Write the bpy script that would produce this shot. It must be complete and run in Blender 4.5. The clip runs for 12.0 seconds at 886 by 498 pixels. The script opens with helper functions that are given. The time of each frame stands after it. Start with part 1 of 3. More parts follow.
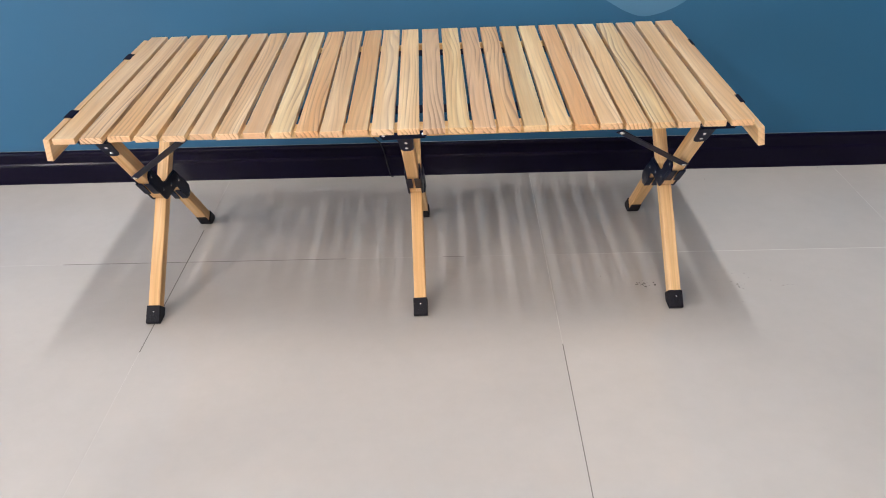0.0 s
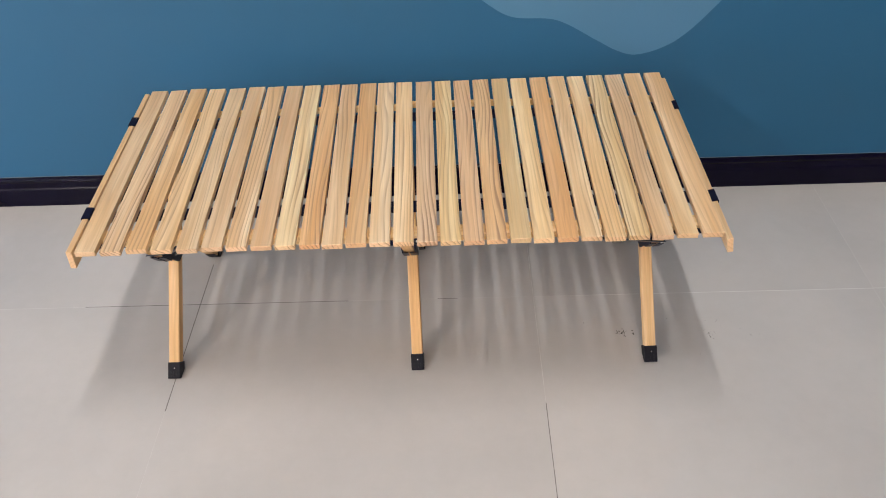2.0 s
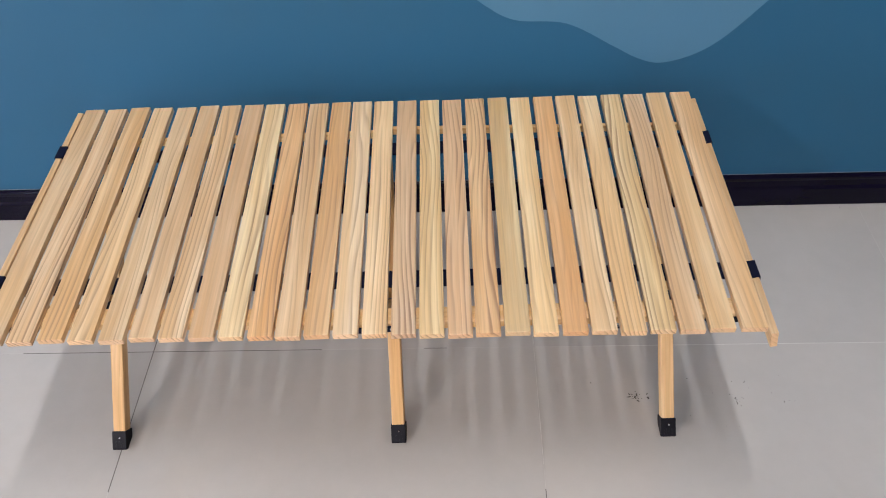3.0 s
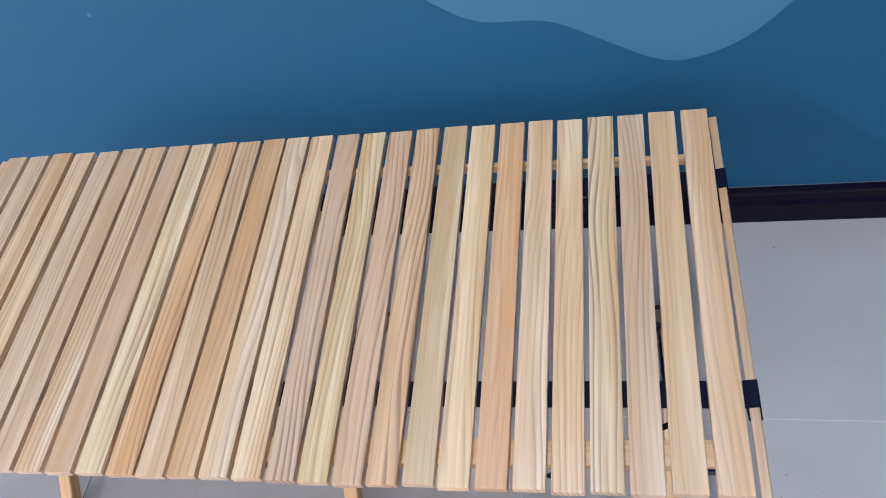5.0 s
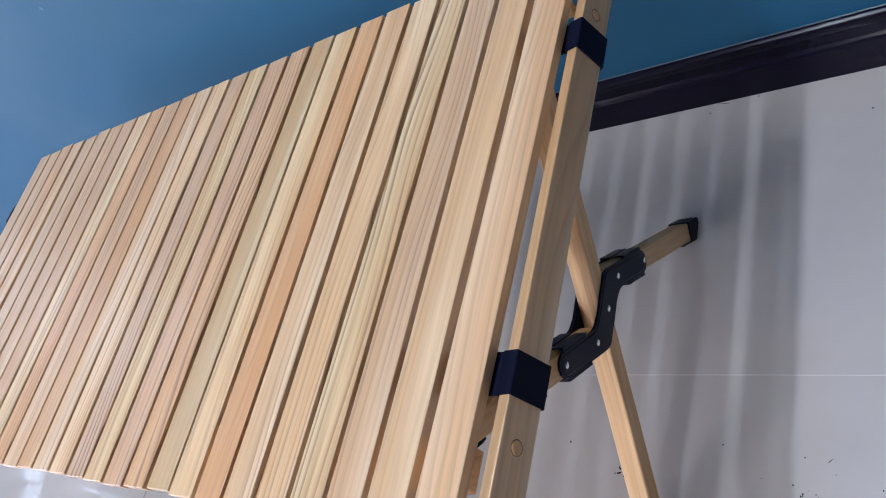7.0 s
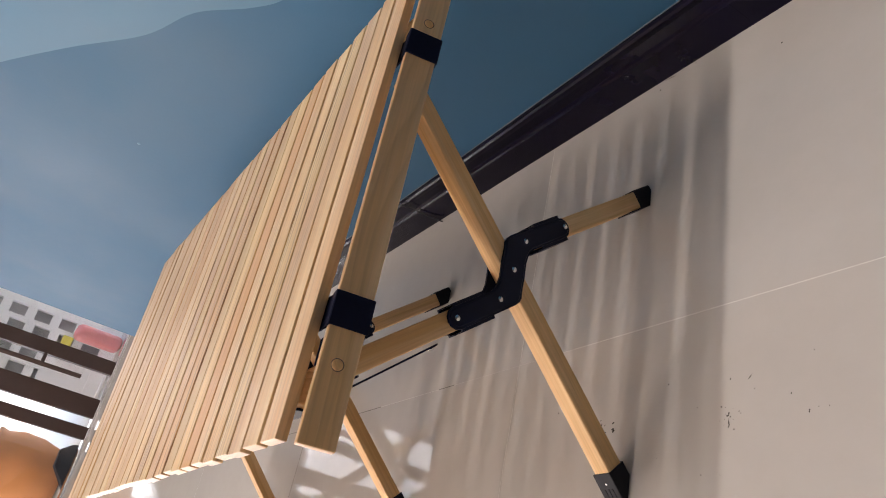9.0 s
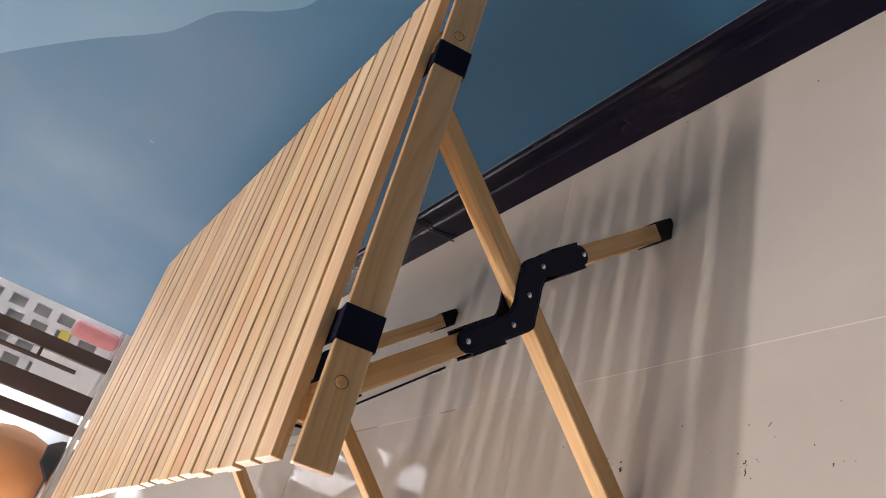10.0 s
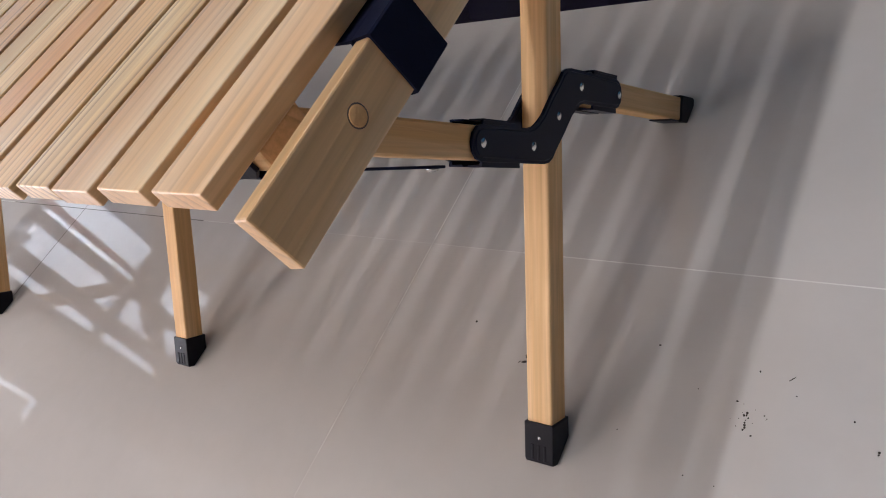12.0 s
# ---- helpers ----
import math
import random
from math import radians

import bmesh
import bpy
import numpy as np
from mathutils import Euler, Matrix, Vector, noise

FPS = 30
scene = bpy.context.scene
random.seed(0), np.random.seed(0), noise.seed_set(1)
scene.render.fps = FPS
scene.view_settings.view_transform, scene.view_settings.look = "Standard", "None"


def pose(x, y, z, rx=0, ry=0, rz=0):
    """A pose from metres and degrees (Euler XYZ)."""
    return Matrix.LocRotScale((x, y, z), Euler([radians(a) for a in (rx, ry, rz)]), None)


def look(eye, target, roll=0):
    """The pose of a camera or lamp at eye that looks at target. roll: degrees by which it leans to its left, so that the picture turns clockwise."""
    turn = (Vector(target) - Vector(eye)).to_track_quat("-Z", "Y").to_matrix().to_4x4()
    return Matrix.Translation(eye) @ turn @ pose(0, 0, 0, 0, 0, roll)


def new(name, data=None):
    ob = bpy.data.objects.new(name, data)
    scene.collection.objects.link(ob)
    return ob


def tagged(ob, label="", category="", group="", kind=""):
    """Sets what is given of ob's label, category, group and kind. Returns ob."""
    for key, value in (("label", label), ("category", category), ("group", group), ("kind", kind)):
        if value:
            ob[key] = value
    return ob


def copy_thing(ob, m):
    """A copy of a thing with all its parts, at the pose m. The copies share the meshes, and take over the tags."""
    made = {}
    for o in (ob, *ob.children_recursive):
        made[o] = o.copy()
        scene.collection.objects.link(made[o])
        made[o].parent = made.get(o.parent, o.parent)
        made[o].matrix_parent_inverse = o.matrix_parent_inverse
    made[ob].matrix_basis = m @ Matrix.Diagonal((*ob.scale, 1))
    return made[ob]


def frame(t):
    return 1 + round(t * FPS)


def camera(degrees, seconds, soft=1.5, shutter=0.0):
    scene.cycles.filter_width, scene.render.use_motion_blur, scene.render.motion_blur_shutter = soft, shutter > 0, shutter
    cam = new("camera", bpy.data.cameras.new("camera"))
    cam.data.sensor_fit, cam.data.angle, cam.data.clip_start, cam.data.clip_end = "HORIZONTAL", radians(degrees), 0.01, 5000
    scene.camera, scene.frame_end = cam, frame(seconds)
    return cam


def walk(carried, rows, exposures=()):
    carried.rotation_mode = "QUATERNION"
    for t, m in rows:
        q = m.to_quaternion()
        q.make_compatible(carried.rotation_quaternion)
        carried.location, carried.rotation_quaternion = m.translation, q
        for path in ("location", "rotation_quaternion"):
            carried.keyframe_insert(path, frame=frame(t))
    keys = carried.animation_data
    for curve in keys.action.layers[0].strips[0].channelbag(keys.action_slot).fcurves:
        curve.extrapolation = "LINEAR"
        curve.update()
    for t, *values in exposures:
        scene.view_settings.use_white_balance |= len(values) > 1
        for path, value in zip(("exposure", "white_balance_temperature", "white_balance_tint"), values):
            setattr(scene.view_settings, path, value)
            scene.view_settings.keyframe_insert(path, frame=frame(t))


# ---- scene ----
cam = camera(60.0, 12.0, soft=1.0)
PATH = [
    (0, (0.101, -1.464, 0.953), (0.059, 0.231, -0.109), -2.0),
    (0.5, (0.1, -1.443, 1.212), (0.06, 0.151, 0.005), -2.6),
    (1, (0.068, -1.447, 1.329), (0.057, 0.091, 0.052), -2.7),
    (1.5, (0.059, -1.425, 1.365), (0.039, 0.077, 0.044), -2.9),
    (2, (0.127, -1.312, 1.354), (0.076, 0.181, 0.024), -2.8),
    (2.5, (0.17, -1.14, 1.355), (0.1, 0.3, -0.031), -3.0),
    (2.7, (0.163, -1.056, 1.357), (0.096, 0.352, -0.061), -3.0),
    (4.3, (0.25, -0.683, 1.316), (0.045, 0.56, -0.238), -6.6),
    (4.5, (0.324, -0.653, 1.302), (0.024, 0.582, -0.243), -9.0),
    (5, (0.461, -0.558, 1.281), (0.026, 0.611, -0.282), -17.9),
    (5.5, (0.538, -0.455, 1.232), (-0.029, 0.624, -0.354), -28.0),
    (6, (0.685, -0.383, 1.188), (-0.145, 0.568, -0.363), -37.4),
    (6.5, (0.8, -0.346, 1.116), (-0.255, 0.494, -0.361), -47.0),
    (7, (0.938, -0.312, 0.867), (-0.325, 0.537, -0.431), -51.6),
    (7.2, (0.979, -0.307, 0.763), (-0.377, 0.54, -0.437), -53.4),
    (8.8, (1.224, -0.393, 0.642), (-0.361, 0.502, -0.185), -64.4),
    (9, (1.229, -0.399, 0.649), (-0.349, 0.533, -0.153), -63.7),
    (9.5, (1.23, -0.389, 0.651), (-0.327, 0.625, -0.088), -60.9),
    (10, (1.197, -0.389, 0.645), (-0.371, 0.587, -0.124), -59.2),
    (10.5, (1.139, -0.381, 0.638), (-0.44, 0.494, -0.222), -57.8),
    (11, (1.072, -0.361, 0.625), (-0.479, 0.431, -0.358), -55.8),
    (11.5, (0.985, -0.35, 0.611), (-0.441, 0.427, -0.556), -49.8),
    (12, (0.868, -0.376, 0.589), (-0.36, 0.501, -0.724), -36.6),
]
walk(cam, [(t, look(e, g, r)) for t, e, g, r in PATH], exposures=[
    (0.0, 2.11, 6060, 10), (0.5, 1.99, 6100, 10), (1.0, 1.95, 6100, 10), (2.5, 1.94, 6050, 10), (4.5, 1.91, 4970, 11), (5.0, 1.89, 5020, 11), (6.0, 2.0, 4970, 12), (6.5, 1.93, 5110, 12), (7.2, 1.98, 5250, 13),
    (9.0, 1.98, 6800, 16), (9.5, 2.07, 6850, 16), (10.0, 2.04, 6850, 16), (10.5, 1.93, 6800, 16), (11.5, 1.84, 6100, 14), (12.0, 1.82, 6000, 14)])

# ---- world, sun, large lights ----
world = bpy.data.worlds.new("daylight")
scene.world = world
world.use_nodes = True
wn = world.node_tree
sky = wn.nodes.new("ShaderNodeTexSky")
sky.sky_type, sky.sun_disc = "NISHITA", False
sky.sun_elevation, sky.sun_rotation = radians(36), radians(75)
wn.links.new(sky.outputs["Color"], wn.nodes["Background"].inputs["Color"])
wn.nodes["Background"].inputs["Strength"].default_value = 0.17

sun = new("sun", bpy.data.lights.new("sun", "SUN"))
sun.data.energy, sun.data.angle, sun.data.color = 3.0, radians(0.5), (1.0, 0.97, 0.93)
sun.matrix_world = look((6.2, 1.7, 4.67), (0, 0, 0))


def area(name, m, w, h, watts, colour):
    ob = new(name, bpy.data.lights.new(name, "AREA"))
    ob.data.shape, ob.data.size, ob.data.size_y, ob.data.energy, ob.data.color = "RECTANGLE", w, h, watts, colour
    ob.matrix_world = m
    return ob


LAMP_Z = 3.25
area("tube_and_fill_light", look((0.18, -0.40, LAMP_Z), (0.18, -0.40, 0)), 0.11, 1.2, 11.0, (1.0, 0.955, 0.90))
# four more tubes added out of view as fill for the shadows
for x, y, watts in ((0.18, -2.9, 8), (0.18, -5.4, 16), (-3.2, -2.9, 20), (-3.2, -5.4, 40)):
    area("tube_and_fill_light", look((x, y, LAMP_Z), (x, y, 0)), 0.12, 1.3, watts, (1.0, 0.885, 0.785))
# skylight that comes in through the low glazing beyond the door
area("window_light", look((-4.72, -2.85, 0.9), (0, -2.85, 0.9)), 3.2, 1.6, 24, (1.0, 0.935, 0.90))


# ---- materials ----
def nodes(name):
    m = bpy.data.materials.new(name)
    m.use_nodes = True
    return m, m.node_tree, m.node_tree.nodes["Principled BSDF"]


def add(nt, kind, **values):
    n = nt.nodes.new(kind)
    for k, v in values.items():
        if k in n.inputs:
            n.inputs[k].default_value = v
    return n


def mathn(nt, op, a, b=0.0):
    n = nt.nodes.new("ShaderNodeMath")
    n.operation = op
    for i, v in enumerate((a, b)):
        if isinstance(v, bpy.types.NodeSocket):
            nt.links.new(v, n.inputs[i])
        else:
            n.inputs[i].default_value = v
    return n.outputs[0]


def ramp(nt, fac, stops):
    n = nt.nodes.new("ShaderNodeValToRGB")
    while len(n.color_ramp.elements) < len(stops):
        n.color_ramp.elements.new(0.5)
    for e, (p, c) in zip(n.color_ramp.elements, stops):
        e.position, e.color = p, (*c, 1)
    nt.links.new(fac, n.inputs[0])
    return n.outputs[0]


def mix(nt, fac, a, b, kind="MIX"):
    n = nt.nodes.new("ShaderNodeMix")
    n.data_type, n.blend_type = "RGBA", kind
    for v, i in ((fac, 0), (a, 6), (b, 7)):
        if isinstance(v, bpy.types.NodeSocket):
            nt.links.new(v, n.inputs[i])
        else:
            n.inputs[i].default_value = v if i == 0 else (*v, 1)
    return n.outputs[2]


def bump(nt, bsdf, height, strength, distance):
    n = nt.nodes.new("ShaderNodeBump")
    n.inputs["Strength"].default_value, n.inputs["Distance"].default_value = strength, distance
    nt.links.new(height, n.inputs["Height"])
    nt.links.new(n.outputs[0], bsdf.inputs["Normal"])


def wood(name, axis, light, dark, rough=0.46, spec=0.5, coat=1.0):
    """Pine with growth lines along one axis; each board has its own tint (object colour) and its own grain strength (its alpha)."""
    m, nt, b = nodes(name)
    tc, info = nt.nodes.new("ShaderNodeTexCoord"), nt.nodes.new("ShaderNodeObjectInfo")
    sep = nt.nodes.new("ShaderNodeSeparateXYZ")
    nt.links.new(tc.outputs["Object"], sep.inputs[0])
    along = sep.outputs[axis]
    across, depth = [sep.outputs[i] for i in range(3) if i != axis]
    shift = mathn(nt, "MULTIPLY", info.outputs["Random"], 37.0)

    def stretched(scale, length, detail, rough_, salt=0.0):
        v = nt.nodes.new("ShaderNodeCombineXYZ")
        nt.links.new(mathn(nt, "ADD", across, mathn(nt, "ADD", shift, salt)), v.inputs[0])
        nt.links.new(mathn(nt, "MULTIPLY", along, length), v.inputs[1])
        nt.links.new(mathn(nt, "ADD", depth, shift), v.inputs[2])
        n = add(nt, "ShaderNodeTexNoise", Scale=scale, Detail=detail, Roughness=rough_)
        nt.links.new(v.outputs[0], n.inputs["Vector"])
        return n.outputs["Fac"]

    # rings: a slow bend of the distance across the board, and a slower one of the ring width
    bend = mathn(nt, "MULTIPLY", stretched(11.0, 0.22, 1.0, 0.4), 0.055)
    wobble = mathn(nt, "MULTIPLY", stretched(60.0, 0.12, 1.0, 0.5, 3.0), 0.0035)
    at = mathn(nt, "ADD", mathn(nt, "ADD", across, mathn(nt, "MULTIPLY", depth, 0.7)), mathn(nt, "ADD", mathn(nt, "ADD", bend, wobble), shift))
    spaced = mathn(nt, "ADD", at, mathn(nt, "MULTIPLY", stretched(38.0, 0.02, 1.0, 0.5, 9.0), 0.012))
    lines = nt.nodes.new("ShaderNodeCombineXYZ")
    nt.links.new(spaced, lines.inputs[0])
    wave = add(nt, "ShaderNodeTexWave", Scale=36.0, Distortion=0.0)
    wave.wave_type, wave.bands_direction, wave.wave_profile = "BANDS", "X", "SAW"
    nt.links.new(lines.outputs[0], wave.inputs["Vector"])
    growth = ramp(nt, wave.outputs["Fac"], [(0.0, (0.05, 0.05, 0.05)), (0.45, (0.22, 0.22, 0.22)), (0.84, (1, 1, 1)), (0.97, (0.05, 0.05, 0.05))])
    fade = ramp(nt, stretched(55.0, 0.035, 2.0, 0.5, 5.0), [(0.40, (0.15, 0.15, 0.15)), (0.60, (1, 1, 1))])
    fine = stretched(330.0, 0.02, 2.0, 0.65)
    streak = stretched(75.0, 0.035, 3.0, 0.6, 1.7)
    patch = stretched(7.0, 0.7, 2.0, 0.5, 2.2)
    base = mix(nt, ramp(nt, patch, [(0.3, (0, 0, 0)), (0.7, (1, 1, 1))]), [c * k for c, k in zip(light, (0.93, 0.86, 0.76))], [min(1, c * 1.05) for c in light])
    base = mix(nt, ramp(nt, streak, [(0.36, (0.75, 0.75, 0.75)), (0.60, (0, 0, 0))]), base, [c * k for c, k in zip(light, (0.80, 0.68, 0.52))])
    broad = stretched(40.0, 0.03, 2.0, 0.55, 4.4)
    base = mix(nt, ramp(nt, broad, [(0.38, (0.85, 0.85, 0.85)), (0.55, (0, 0, 0))]), base, [c * k for c, k in zip(light, (0.84, 0.69, 0.48))])
    base = mix(nt, ramp(nt, broad, [(0.56, (0, 0, 0)), (0.68, (0.6, 0.6, 0.6))]), base, [min(0.95, c * k) for c, k in zip(light, (1.10, 1.13, 1.18))])
    blush = stretched(16.0, 0.22, 2.0, 0.55, 6.1)
    base = mix(nt, ramp(nt, blush, [(0.54, (0, 0, 0)), (0.72, (0.5, 0.5, 0.5))]), base, [c * k for c, k in zip(light, (0.93, 0.74, 0.46))])
    # end grain: darker and with bolder rings on the faces across the fibres
    facing = nt.nodes.new("ShaderNodeSeparateXYZ")
    nt.links.new(tc.outputs["Normal"], facing.inputs[0])
    end = mathn(nt, "GREATER_THAN", mathn(nt, "ABSOLUTE", facing.outputs[axis]), 0.8)
    base = mix(nt, mathn(nt, "MULTIPLY", end, 0.8), base, [c * k for c, k in zip(light, (0.98, 0.86, 0.80))])
    strength = mathn(nt, "MULTIPLY", mathn(nt, "MULTIPLY", growth, fade), mathn(nt, "MULTIPLY", info.outputs["Alpha"], 1.0))
    strength = mathn(nt, "MINIMUM", mathn(nt, "MULTIPLY", strength, mathn(nt, "ADD", mathn(nt, "MULTIPLY", end, 0.3), 1.0)), 0.95)
    grained = mix(nt, strength, base, dark)
    fibred = mix(nt, 0.45, grained, ramp(nt, fine, [(0.25, (0.60, 0.56, 0.52)), (0.7, (1, 1, 1))]), "MULTIPLY")
    tinted = mix(nt, 1.0, fibred, (1, 1, 1), "MULTIPLY")
    nt.links.new(info.outputs["Color"], tinted.node.inputs[7])
    nt.links.new(tinted, b.inputs["Base Color"])
    gloss = mathn(nt, "MULTIPLY_ADD", fine, 0.14)
    gloss.node.inputs[2].default_value = rough - 0.07
    nt.links.new(gloss, b.inputs["Roughness"])
    b.inputs["Specular IOR Level"].default_value = spec
    b.inputs["Coat Weight"].default_value, b.inputs["Coat Roughness"].default_value = coat, 0.42
    b.inputs["Coat IOR"].default_value = 1.8
    bump(nt, b, mathn(nt, "ADD", fine, mathn(nt, "MULTIPLY", growth, 0.5)), 0.3, 0.0006)
    return m


PINE, PINE_DARK = (0.85, 0.648, 0.398), (0.36, 0.185, 0.070)
pine_y = wood("pine_across", 1, PINE, PINE_DARK)
pine_x = wood("pine_lengthwise", 0, PINE, PINE_DARK, 0.55, 0.25, 0.1)
pine_z = wood("pine_upright", 2, PINE, PINE_DARK, 0.6, 0.22, 0.08)


def plain(name, colour, rough, metal=0.0, spots=0.08, scale=30.0, relief=0.0, relief_scale=200.0, spec=0.5, uneven=0.12):
    m, nt, b = nodes(name)
    tc = nt.nodes.new("ShaderNodeTexCoord")
    n = add(nt, "ShaderNodeTexNoise", Scale=scale, Detail=4.0, Roughness=0.6)
    nt.links.new(tc.outputs["Object"], n.inputs["Vector"])
    nt.links.new(mix(nt, n.outputs["Fac"], [c * (1 - spots) for c in colour], [min(1, c * (1 + spots)) for c in colour]), b.inputs["Base Color"])
    r = mathn(nt, "MULTIPLY_ADD", n.outputs["Fac"], uneven)
    r.node.inputs[2].default_value = max(0.0, rough - uneven / 2)
    nt.links.new(r, b.inputs["Roughness"])
    b.inputs["Metallic"].default_value = metal
    b.inputs["Specular IOR Level"].default_value = spec
    if relief:
        f = add(nt, "ShaderNodeTexNoise", Scale=relief_scale, Detail=3.0)
        nt.links.new(tc.outputs["Object"], f.inputs["Vector"])
        bump(nt, b, f.outputs["Fac"], 0.35, relief)
    return m


blue_paint = plain("blue_wall_paint", (0.011, 0.100, 0.208), 0.62, spots=0.12, scale=2.6, relief=0.0006, relief_scale=90, spec=0.6, uneven=0.35)
pale_paint = plain("pale_blue_wall_paint", (0.066, 0.188, 0.318), 0.62, spots=0.08, scale=3.0, relief=0.0006, relief_scale=90, spec=0.6, uneven=0.3)
white_paint = plain("white_wall_paint", (0.78, 0.77, 0.75), 0.6, spots=0.03, scale=2.0, relief=0.0005, relief_scale=120)
dull_paint = plain("grey_brown_wall_paint", (0.10, 0.085, 0.075), 0.7, spots=0.05, scale=2.0)
panel_paint = plain("pale_grey_panel_paint", (0.52, 0.51, 0.49), 0.6, spots=0.03, scale=2.0)
beige_paint = plain("beige_wall_paint", (0.52, 0.44, 0.38), 0.7, spots=0.04, scale=2.0)
ceiling_paint = plain("ceiling_paint", (0.74, 0.73, 0.71), 0.8, spots=0.02)
black_tile = plain("black_skirting_tile", (0.004, 0.003, 0.013), 0.2, spots=0.3, scale=12, relief=0.0008, relief_scale=25, spec=0.14)
black_steel = plain("black_coated_steel", (0.003, 0.006, 0.024), 0.34, spots=0.2, scale=60, relief=0.0002, relief_scale=500, spec=0.14)
black_rubber = plain("black_rubber", (0.006, 0.006, 0.011), 0.5, spots=0.25, scale=80, relief=0.0002, relief_scale=600, spec=0.18)
webbing = plain("black_webbing", (0.005, 0.006, 0.020), 0.7, spots=0.3, scale=150, relief=0.0004, relief_scale=900, spec=0.12)
rivet_metal = plain("bright_rivet", (0.72, 0.72, 0.73), 0.25, metal=1.0, spots=0.1, scale=200)
# grout with the window's glint on the joints put into its pale colour
pale_glint_grout = plain("pale_glint_grout", (0.60, 0.58, 0.545), 0.3, spots=0.2, scale=30)
sealant = plain("grey_sealant", (0.14, 0.16, 0.19), 0.3)
tile_grout = plain("greige_grout", (0.49, 0.463, 0.435), 0.3, spots=0.15, scale=30)
grout = plain("dark_joint", (0.15, 0.138, 0.126), 0.8, spots=0.25, scale=40)
dirt = plain("dark_dirt", (0.03, 0.022, 0.018), 0.9, spots=0.3, scale=300)
dark_frame = plain("dark_brown_frame", (0.050, 0.028, 0.024), 0.4, spots=0.2, scale=20)
cable_black = plain("black_cable", (0.01, 0.01, 0.012), 0.5)
lamp_white = plain("lamp_housing", (0.8, 0.8, 0.8), 0.5)
terracotta = plain("terracotta", (0.62, 0.25, 0.085), 0.7, spots=0.12, scale=8, relief=0.001, relief_scale=60)
pavement_mat = plain("pale_pavement", (0.50, 0.495, 0.48), 0.8, spots=0.08, scale=1.2)
facade_white = plain("white_plaster", (0.54, 0.56, 0.58), 0.85, spots=0.04, scale=0.8)
white_plastic = plain("white_panel", (0.82, 0.83, 0.85), 0.5, spots=0.03)
grey_plastic = plain("grey_panel", (0.40, 0.41, 0.43), 0.5)
red_plastic = plain("red_plastic", (0.80, 0.27, 0.28), 0.4)
yellow_plastic = plain("yellow_plastic", (0.72, 0.66, 0.10), 0.4)
leaf_green = plain("palm_leaf", (0.05, 0.075, 0.02), 0.5, spots=0.3, scale=6)
bark = plain("palm_stem", (0.16, 0.11, 0.06), 0.85, spots=0.3, scale=20)


def polished_tile():
    m, nt, b = nodes("polished_floor_tile")
    tc, info = nt.nodes.new("ShaderNodeTexCoord"), nt.nodes.new("ShaderNodeObjectInfo")
    v = nt.nodes.new("ShaderNodeVectorMath")
    nt.links.new(tc.outputs["Object"], v.inputs[0])
    shift = nt.nodes.new("ShaderNodeCombineXYZ")
    for i in range(3):
        nt.links.new(mathn(nt, "MULTIPLY", info.outputs["Random"], 20.0 + 11 * i), shift.inputs[i])
    nt.links.new(shift.outputs[0], v.inputs[1])
    big = add(nt, "ShaderNodeTexNoise", Scale=2.2, Detail=3.0, Roughness=0.5)
    small = add(nt, "ShaderNodeTexNoise", Scale=26.0, Detail=5.0, Roughness=0.65)
    nt.links.new(v.outputs[0], big.inputs["Vector"])
    nt.links.new(v.outputs[0], small.inputs["Vector"])
    c = ramp(nt, big.outputs["Fac"], [(0.3, (0.46, 0.435, 0.41)), (0.7, (0.52, 0.49, 0.46))])
    c = mix(nt, 0.25, c, ramp(nt, small.outputs["Fac"], [(0.3, (0.86, 0.85, 0.84)), (0.7, (1, 1, 1))]), "MULTIPLY")
    nt.links.new(c, b.inputs["Base Color"])
    r = mathn(nt, "MULTIPLY_ADD", small.outputs["Fac"], 0.05)
    r.node.inputs[2].default_value = 0.012
    b.inputs["Specular IOR Level"].default_value = 0.38
    nt.links.new(r, b.inputs["Roughness"])
    bump(nt, b, big.outputs["Fac"], 0.06, 0.001)
    return m


tile_mat = polished_tile()


def pane_glass():
    m, nt, b = nodes("clear_glass")
    b.inputs["Transmission Weight"].default_value, b.inputs["Roughness"].default_value = 1.0, 0.0
    b.inputs["IOR"].default_value, b.inputs["Base Color"].default_value = 1.45, (0.97, 0.985, 0.98, 1)
    return m


glass = pane_glass()


# ---- mesh helpers ----
def mesh_of(bm, name, material, smooth=False):
    bmesh.ops.recalc_face_normals(bm, faces=bm.faces)
    me = bpy.data.meshes.new(name)
    bm.to_mesh(me)
    bm.free()
    me.materials.append(material)
    for p in me.polygons:
        p.use_smooth = smooth
    return me


def part(name, bm, material, parent=None, label="", m=None, smooth=False):
    ob = new(name, mesh_of(bm, name, material, smooth) if isinstance(bm, bmesh.types.BMesh) else bm)
    if parent is not None:
        ob.parent = parent
    if m is not None:
        ob.matrix_basis = m
    return tagged(ob, label)


